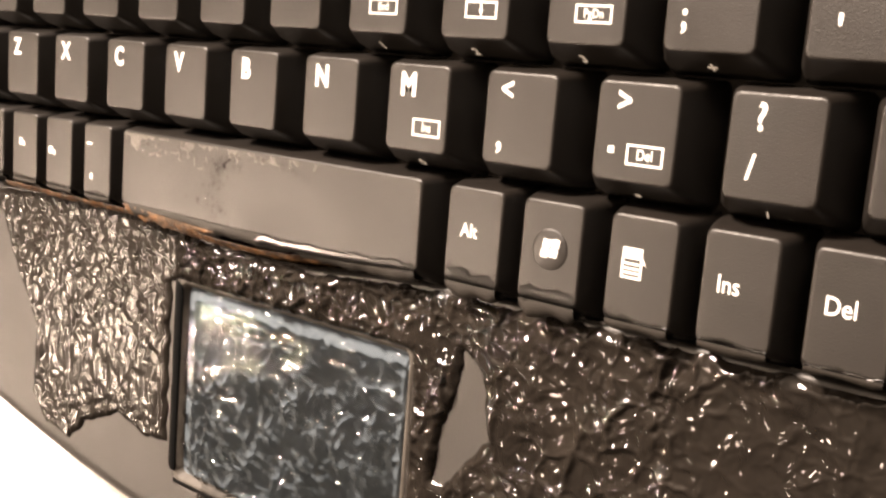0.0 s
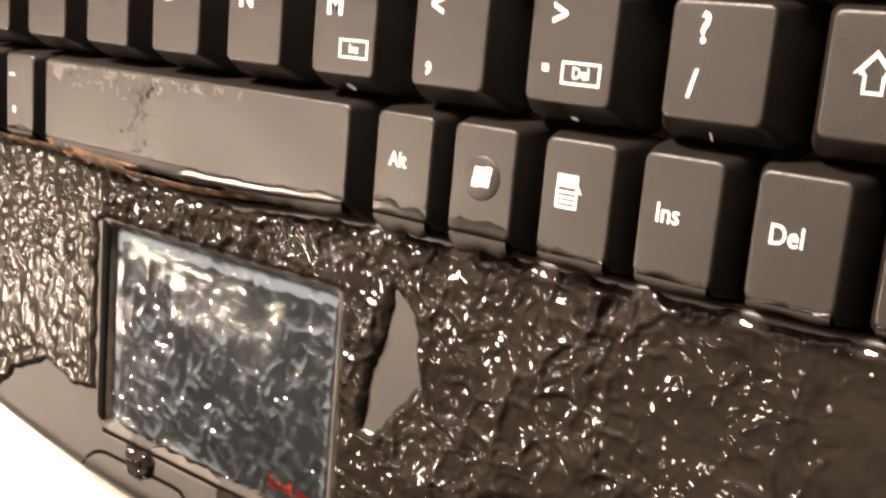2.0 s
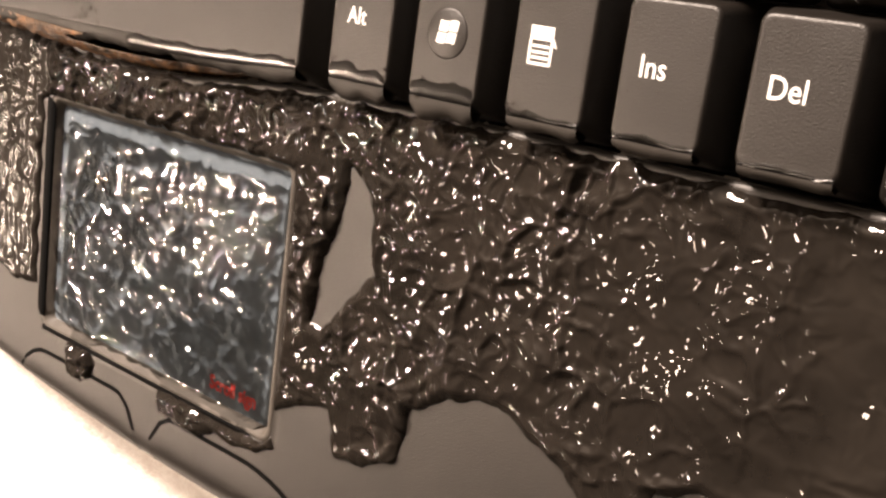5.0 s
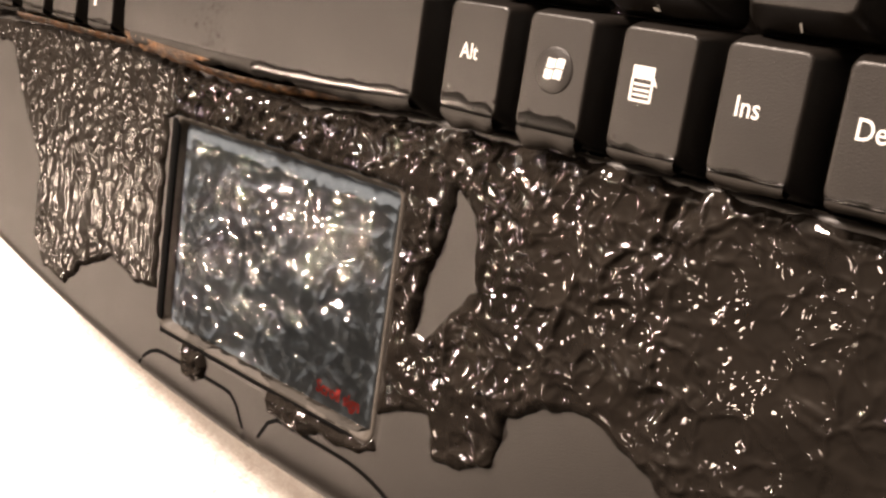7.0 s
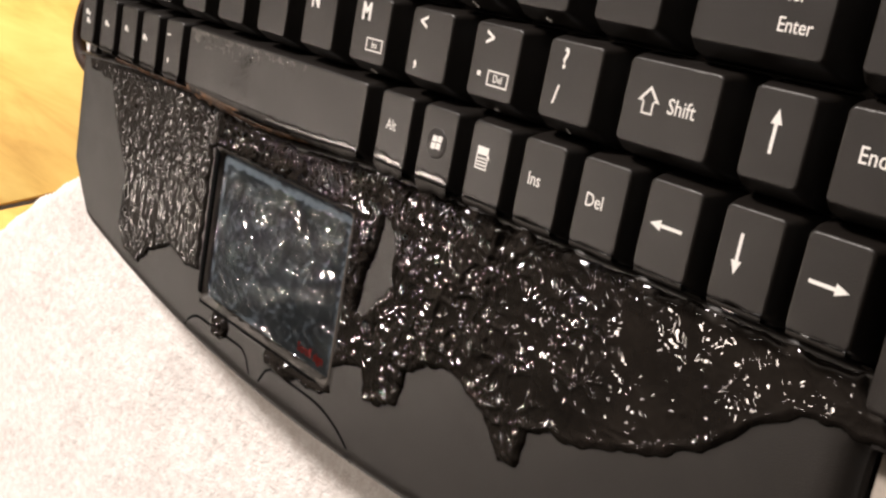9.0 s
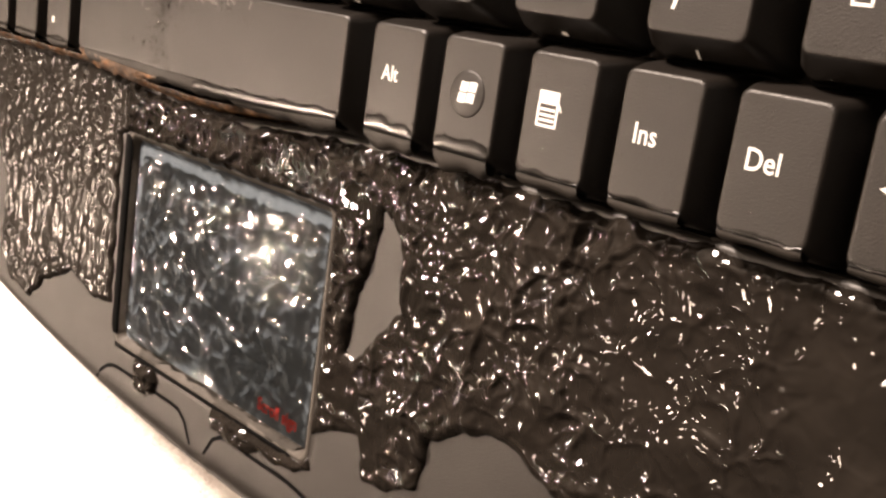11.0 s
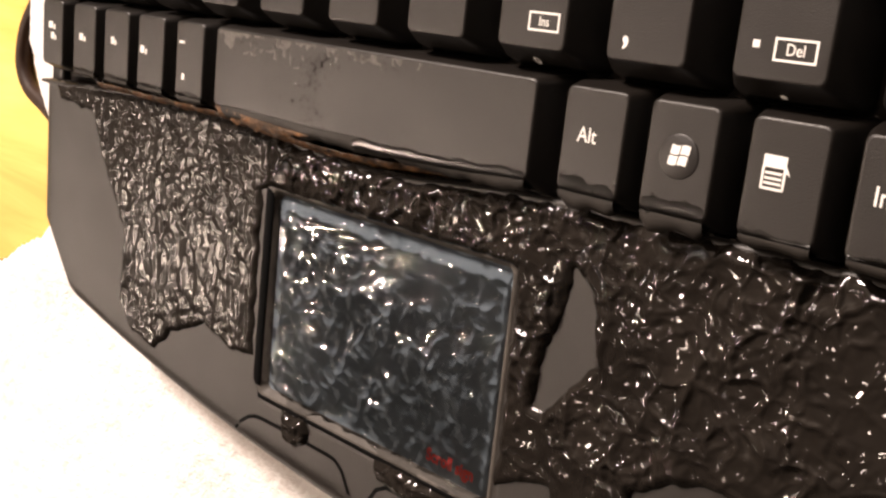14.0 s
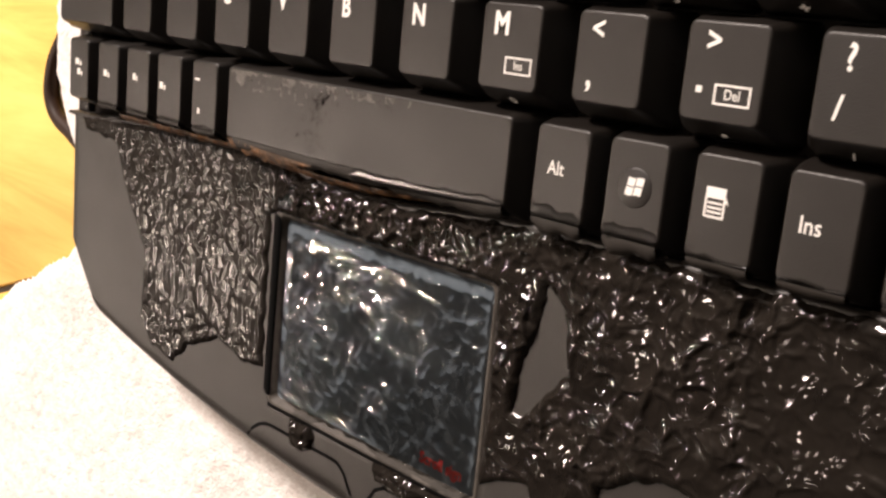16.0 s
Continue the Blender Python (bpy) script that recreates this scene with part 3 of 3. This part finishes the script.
def ripple_pad(x, y):
    """Close cells of water, drawn out down the slope and fading towards the red lettering."""
    wx, wy = x + 1.2 * fuzz(x, y, 5, 2.0), y + 1.2 * fuzz(x, y, 5, 9.0)
    fade = 1 - 0.35 * clamp((x + 26) / 20) * clamp((-60 - y) / 14)
    a = 0.22 * fuzz(wx, wy, 5.5, 4.0) + 0.10 * fuzz(wx, wy, 2.3, 6.0)
    a += 0.17 * fade * ropes(wx, wy / 0.95, 3.6, 1.0, 0.22) * clamp(0.7 + 1.3 * fuzz(x, y, 4.5, 14.0))
    a += 0.05 * fade * fuzz(wx, wy, 1.2, 16.0)
    return 0.8 * a


def ripple_side(x, y):
    """Fine beads at the keys that run together into streaks towards the front."""
    wx, wy = x + 0.9 * fuzz(x, y, 4, 2.0), y + 0.9 * fuzz(x, y, 4, 9.0)
    long = 0.60 + 0.45 * clamp((-50 - y) / 22)
    a = 0.22 * fuzz(wx, wy / long, 3.6, 4.0) + 0.20 * fuzz(wx, wy / long, 1.7, 6.0)
    a += 0.10 * ropes(wx, wy / long, 2.4, 1.0, 0.28)
    a += 0.06 * fuzz(wx, wy, 0.9, 16.0)
    return a * (0.75 + 0.35 * clamp(0.5 + 1.5 * fuzz(x, y, 13, 41.0)))


def ground(x, y):
    """What the water lies on: the palm rest, and the touchpad sunk into it."""
    x0, x1, y0, y1 = PADBOX
    d = min(x - x0, x1 - x, y - y0, y1 - y)
    z = palm_height(x, y)
    if d > 0:
        z += min(1.0, d / 1.5) * (PADZ - PALM) + 0.2 * max(0.0, 1 - abs(d - 0.25) / 0.5)
    return z


def film(name, poly, holes, label, step, depth, ripple, mat):
    xs, ys = [p[0] for p in poly], [p[1] for p in poly]
    x0, x1, y0, y1 = min(xs) - 1, max(xs) + 1, min(ys) - 1, max(ys) + 1
    verts, faces, index = [], [], {}
    for i in range(int((x1 - x0) / step) + 1):
        for j in range(int((y1 - y0) / step) + 1):
            x, y = x0 + i * step, y0 + j * step
            d = inside(poly, x, y) + 0.7 * fuzz(x, y, 3.0, 8.0)
            for h in holes:
                d = min(d, -inside(h, x, y) + 0.5 * fuzz(x, y, 2.0, 8.0))
            if d < -0.8:
                continue
            rim = math.sqrt(max(0.0, min(1.0, d / 1.6)))
            z = ground(x, y) - 0.06 + rim * depth + rim * ripple(x, y) + 0.25 * depth * math.exp(-((d - 1.2) / 0.7) ** 2)
            if d < 0:
                z -= 0.3
            index[i, j] = len(verts)
            verts.append(mm(x, y, max(z, ground(x, y) + (0.08 if d > 0.3 else -0.3))))
    for i, j in index:
        q = [(i, j), (i + 1, j), (i + 1, j + 1), (i, j + 1)]
        if all(c in index for c in q):
            faces.append([index[c] for c in q])
    c = mm((x0 + x1) / 2, (y0 + y1) / 2, PALM)
    me = bpy.data.meshes.new(name)
    me.from_pydata([v - c for v in verts], [], faces)
    return tagged(part(name, me, mat, None, "", c), label, "water", kind="stuff")


def lip_line(x0, x1, n):
    return [(x0 + (x1 - x0) * i / n, lip_y(x0 + (x1 - x0) * i / n) + 0.5) for i in range(n + 1)]


WET_RIGHT = [(1.8, -43.0), (-60.6, -42.6)] + lip_line(-61.0, 119.0, 24) + [(121.4, -35.7), (128.0, -36.0), (127.6, -39.0), (125.4, -40.8), (121.0, -41.2), (118.6, -40.8), (111.9, -41.5), (104.8, -46.4), (99.4, -52.7),
             (88.8, -58.8), (71.3, -65.1), (67.6, -64.7), (62.5, -67.1), (60.9, -74.7), (56.3, -75.2), (50.6, -69.1), (40.0, -64.5), (33.0, -66.0), (26.9, -69.6),
             (25.3, -77.9), (20.0, -80.5), (14.2, -81.5), (12.3, -75.0), (6.0, -76.5), (1.8, -79.0)]
DRY = [(12.0, -40.6), (13.6, -41.6), (16.3, -45.0), (17.5, -54.0), (13.8, -58.0), (9.5, -64.0), (7.4, -63.2), (8.5, -54.0), (10.4, -49.5)]
WET_LEFT = [(-62.6, -44.0), (-60.0, -42.4)] + lip_line(-60.0, -146.0, 12) + [(-143.0, -37.2), (-128.0, -38.6), (-122.0, -49.3), (-112.5, -63.0), (-113.3, -79.3), (-107.7, -85.5), (-98.0, -86.6), (-91.7, -81.0), (-79.4, -75.8), (-69.1, -78.2), (-62.6, -77.0)]
WET_PAD = [(-58.9, -44.0), (-0.3, -44.0), (-0.3, -82.0), (-2.0, -84.0), (-25.0, -84.4), (-27.5, -83.4), (-42.0, -83.0), (-45.0, -84.4), (-51.0, -84.4), (-52.6, -83.0), (-58.9, -81.6)]
POOL = [(-25.6, -84.6), (-0.5, -84.6), (1.6, -83.0), (2.2, -84.6), (-1.5, -86.6), (-7.0, -87.6), (-11.0, -87.4), (-15.6, -89.4), (-20.0, -89.0), (-23.6, -88.4), (-25.8, -86.6)]
BLOB = [(-51.6, -84.8), (-45.4, -84.8), (-43.6, -86.8), (-44.2, -89.4), (-47.4, -91.2), (-50.6, -90.4), (-52.0, -87.6)]
film("water_film", WET_RIGHT, [DRY], "clear rippling water running over the palm rest", 0.25, 0.75, ripple_palm, WATER)
film("water_film", WET_LEFT, [], "clear streaky water on the palm rest", 0.25, 0.6, ripple_side, BEADED)
film("water_film", WET_PAD, [], "clear rippling water covering the touchpad", 0.25, 0.85, ripple_pad, CLEAR)
film("water_pool", POOL, [], "dark rippled water spilt over the touchpad's front edge", 0.22, 0.9, ripple_palm, WATER)
film("water_pool", BLOB, [], "dark blob of water standing between touchpad and button", 0.22, 0.9, ripple_palm, WATER)


def drops(name, label, seeds):
    """Loose drops: flattened domes at (x, y, z, radius, height) in mm."""
    bm = bmesh.new()
    for x, y, z, r, h in seeds:
        turn, squash = random.uniform(0, 6.3), random.uniform(0.65, 1.0)
        rows = []
        for ring, up in ((1.0, -0.12), (0.93, 0.35), (0.7, 0.75), (0.35, 0.96)):
            row = []
            for i in range(9):
                a = i / 9 * 2 * math.pi
                px, py = r * ring * math.cos(a), r * ring * squash * math.sin(a)
                row.append(bm.verts.new(mm(x + px * math.cos(turn) - py * math.sin(turn), y + px * math.sin(turn) + py * math.cos(turn), z + h * up)))
            rows.append(row)
        for a, b in zip(rows, rows[1:]):
            for i in range(9):
                bm.faces.new((a[i], a[(i + 1) % 9], b[(i + 1) % 9], b[i]))
        bm.faces.new(rows[-1])
    return tagged(part(name, bm, DROP, None), label, "water", kind="stuff")


random.seed(4)
seeds = []
for i in range(150):
    u = random.random()
    if u < 0.8:
        x, y = random.gauss(-45.5, 2.6), random.uniform(-28.5, -16.5)
        x += (y + 22) * 0.25
    else:
        x, y = random.uniform(-72, -18), -15.6 - abs(random.gauss(0, 0.9))
    r = random.uniform(0.15, 0.6)
    seeds.append((x, y, -0.12, r, r * 0.62))
for x in (1.2, 3.0, 10.6, 12.4, 16.0, 18.6, 24.6, 26.0, 39.0):
    for i in range(3):
        r = random.uniform(0.15, 0.5)
        seeds.append((x + random.uniform(-1, 1), random.uniform(-28.8, -26.2), -0.1, r, r * 0.55))
for x0 in list(letters.values()) + [15.2, 34.0, 53.0, 71.0, 78.0, 94.3, 108.9]:
    for i in range(random.randint(3, 9)):
        r = random.uniform(0.12, 0.36)
        seeds.append((x0 + random.uniform(-0.5, 11.5), -11.95 - random.uniform(0, 0.5), -3.5 - random.uniform(0, 2.0), r, r * 0.9))
for i in range(110):
    x, r = random.triangular(18, 112, 46), random.uniform(0.12, 0.34)
    seeds.append((x, -13.1 + random.gauss(0, 0.35), -7.6 + random.uniform(-0.3, 0.5), r, r * 0.9))
for x0, x1 in ((51.8, 61.6), (65.8, 75.8), (38.0, 47.9), (23.6, 33.5)):
    for i in range(14):
        r = random.uniform(0.07, 0.2)
        seeds.append((random.triangular(x0 + 0.6, x1 - 0.6, x0 + 1.2), random.uniform(-28, -15.5), -0.03, r, r * 0.5))
drops("water_drops", "small clear drops on the space bar and bottom keys", seeds)


def wet_key(x0, x1, reach, run, seed):
    """Water on a bottom-row key: a thin sheet over the front of the cap, and a sloping apron with a torn lower edge."""
    n, sheet, apron = max(10, int((x1 - x0) / 0.35)), [], []
    bow = 1.5 if -70 < x0 < 0 else 0.0
    for i in range(n + 1):
        x = x0 + (x1 - x0) * i / n
        b = bow * max(0.0, 1 - ((x + 34.9) / 39.1) ** 2)
        end = min(1.0, i / 3, (n - i) / 3)
        top = -28.6 + reach * (0.75 + 0.6 * fuzz(x, seed, 3.6, 1.0)) + 0.35 * fuzz(x, seed, 1.1, 4.0)
        sheet.append([(x, top - b, -0.04), (x, top - 0.2 - b, 0.06 * end), (x, top - 0.5 - b, 0.09 * end),
                      (x, (top - 28.9) / 2 - b, 0.06 + 0.03 * fuzz(x, seed, 1.6, 2.0)), (x, -28.8 - b, 0.05), (x, -29.05 - b, -0.12)])
        out = run * (0.8 + 0.5 * fuzz(x, seed, 4.5, 7.0)) * (0.55 + 0.45 * end)
        drip = 0.8 * max(0.0, fuzz(x, seed, 2.4, 9.0)) * run
        wave = 0.10 * fuzz(x, seed, 1.7, 11.0)
        apron.append([(x, -28.75 - b, -0.02), (x, -29.1 - b, 0.03), (x, -29.4 - out * 0.4 - b, -0.15 + wave), (x, -29.4 - out * 0.8 - b, -0.42 - wave), (x, -29.5 - out - b, -0.8 - 0.6 * drip),
                      (x, -29.6 - out - b, -1.4 - drip), (x, -29.3 - out - b, -2.0 - 1.4 * drip), (x, -28.6 - b, -2.4 - drip)])
    return sheet, apron


sheets, aprons = bmesh.new(), bmesh.new()
for n, (x0, x1, reach, run) in enumerate(((-72.0, 4.0, 0.5, 2.0), (-34.0, 4.0, 1.9, 0.0), (9.8, 19.8, 2.6, 2.2), (23.6, 33.5, 2.4, 2.0), (38.0, 47.9, 0.9, 1.1), (51.8, 61.6, 0.8, 0.8), (65.8, 75.8, 0.6, 0.5),
                                          (80.0, 90.0, 0.6, 0.4), (94.4, 104.3, 0.7, 0.5), (108.0, 117.8, 0.6, 0.4),
                                          (-87.6, -78.4, 0.8, 0.8), (-102.0, -92.4, 0.8, 0.6), (-115.7, -106.0, 0.8, 0.6), (-129.4, -120.0, 0.8, 0.5))):
    sheet, apron = wet_key(x0 + 0.3, x1 - 0.3, reach, run, 3.7 * n)
    for bm, rows in ((sheets, sheet), (aprons, apron)):
        if bm is aprons and run == 0 or bm is sheets and n == 0:
            continue
        grid = [[bm.verts.new(mm(*p)) for p in row] for row in rows]
        for a, b in zip(grid, grid[1:]):
            for j in range(len(a) - 1):
                bm.faces.new((a[j], a[j + 1], b[j + 1], b[j]))
tagged(part("clinging_water", sheets, THIN, None), "thin clear water standing on the fronts of the bottom key caps", "water", kind="stuff")
tagged(part("hanging_water", aprons, WETKEY, None), "water hanging in torn aprons from the bottom keys, its sheen painted grey", "water", kind="stuff")


def painted_reflection():
    """Painted brown reflection of the wood along the key fronts at the far end."""
    bm = bmesh.new()
    rows = []
    for i in range(150):
        x = -131 + i * 0.8
        h = min(1.0, (x + 131) / 8, (-14 - x) / 12) * (1.0 + 1.6 * fuzz(x, 0, 4, 2.0))
        b = 1.5 * max(0.0, 1 - ((x + 35) / 39) ** 2) if x > -74 else 0
        sink = 4.5 * (1 - max(0.0, min(1.0, (x + 131) / 8, (-18 - x) / 20)))
        rows.append([bm.verts.new(mm(x, y - b, z - sink)) for y, z in ((-30.7, -3.4 + h), (-31.5, -3.6 + h), (-32.6 + 0.5 * fuzz(x, 1, 2), -5.0), (-33.2, -7.4))])
    for a, b in zip(rows, rows[1:]):
        for j in range(3):
            bm.faces.new((a[j], a[j + 1], b[j + 1], b[j]))
    c = mm(-80, -31.5, -5)
    bmesh.ops.translate(bm, verts=bm.verts, vec=-c)
    part("painted_reflection", bm, REFLECTION, keyboard, "brown strip painting the wood's reflection along the key fronts", c)


painted_reflection()


def front_reflection():
    """Orange-brown reflection painted on the front of the space bar, towards the far end."""
    rows = []
    bm = bmesh.new()
    for i in range(96):
        x = -73.6 + i * 0.3
        b = 1.5 * max(0.0, 1 - ((x + 34.9) / 39.1) ** 2)
        wide = 2.3 * min(1.0, (x + 74.2) / 2.5, (-44 - x) / 12) * (0.85 + 0.5 * fuzz(x, 0, 3.0, 51.0)) + 0.15
        lift = 0.22 + 0.12 * fuzz(x, 0, 1.4, 53.0)
        rows.append([bm.verts.new(mm(x, -28.9 - b - wide * k, lift * (0.5 if k in (0, 1) else 1) - 0.12 - 0.42 * wide * k)) for k in (0, 0.3, 0.65, 1)])
    for a, b in zip(rows, rows[1:]):
        for j in range(3):
            bm.faces.new((a[j], a[j + 1], b[j + 1], b[j]))
    bmesh.ops.translate(bm, verts=bm.verts, vec=-spot[space.name])
    part("painted_reflection", bm, REFLECTION, space, "orange-brown painted reflection on the front edge", spot[space.name])


front_reflection()


def smear():
    """Pale smears in uneven islands along the back edge of the space bar."""
    step, index, verts, faces = 0.22, {}, [], []
    for i in range(int(58 / step)):
        for j in range(int(7 / step)):
            x, y = -73 + i * step, -14.7 - j * step
            m = 0.9 * fuzz(x, y, 3.4, 31.0) + 0.6 * fuzz(x, y, 1.1, 33.0) + 0.42 + (y + 14.7) / 4.6 - 0.55 * clamp((x + 55) / 34)
            if m < 0 or x > -16:
                continue
            index[i, j] = len(verts)
            verts.append(mm(x, y, 0.015 + 0.16 * min(1.0, m * 3) + 0.10 * fuzz(x, y, 0.8, 35.0)) - spot[space.name])
    for i, j in index:
        q = [(i, j), (i, j + 1), (i + 1, j + 1), (i + 1, j)]
        if all(c in index for c in q):
            faces.append([index[c] for c in q])
    me = bpy.data.meshes.new("smear")
    me.from_pydata(verts, [], faces)
    part("smear", me, SMEAR, space, "pale smears along the back edge", spot[space.name])


smear()


def cable():
    """A dark brown tube on the table that draws the towel's dark edge line."""
    cu = bpy.data.curves.new("cable", "CURVE")
    cu.dimensions, cu.bevel_depth, cu.bevel_resolution = "3D", 0.0024, 3
    line = cu.splines.new("BEZIER")
    pts = [(-180, 4), (-202, -16), (-211.5, -30), (-210.5, -40), (-197, -47), (-184, -52)]
    line.bezier_points.add(len(pts) - 1)
    for bp, (x, y) in zip(line.bezier_points, pts):
        bp.co, bp.handle_left_type, bp.handle_right_type = mm(x, y, -27.6), "AUTO", "AUTO"
    ob = bpy.data.objects.new("cable", cu)
    me = bpy.data.meshes.new_from_object(ob)
    bpy.data.objects.remove(ob)
    bpy.data.curves.remove(cu)
    return tagged(part("cable", me, DARK_TUBE, None), "thin dark brown tube on the table along the towel's edge", "cable")


cable()
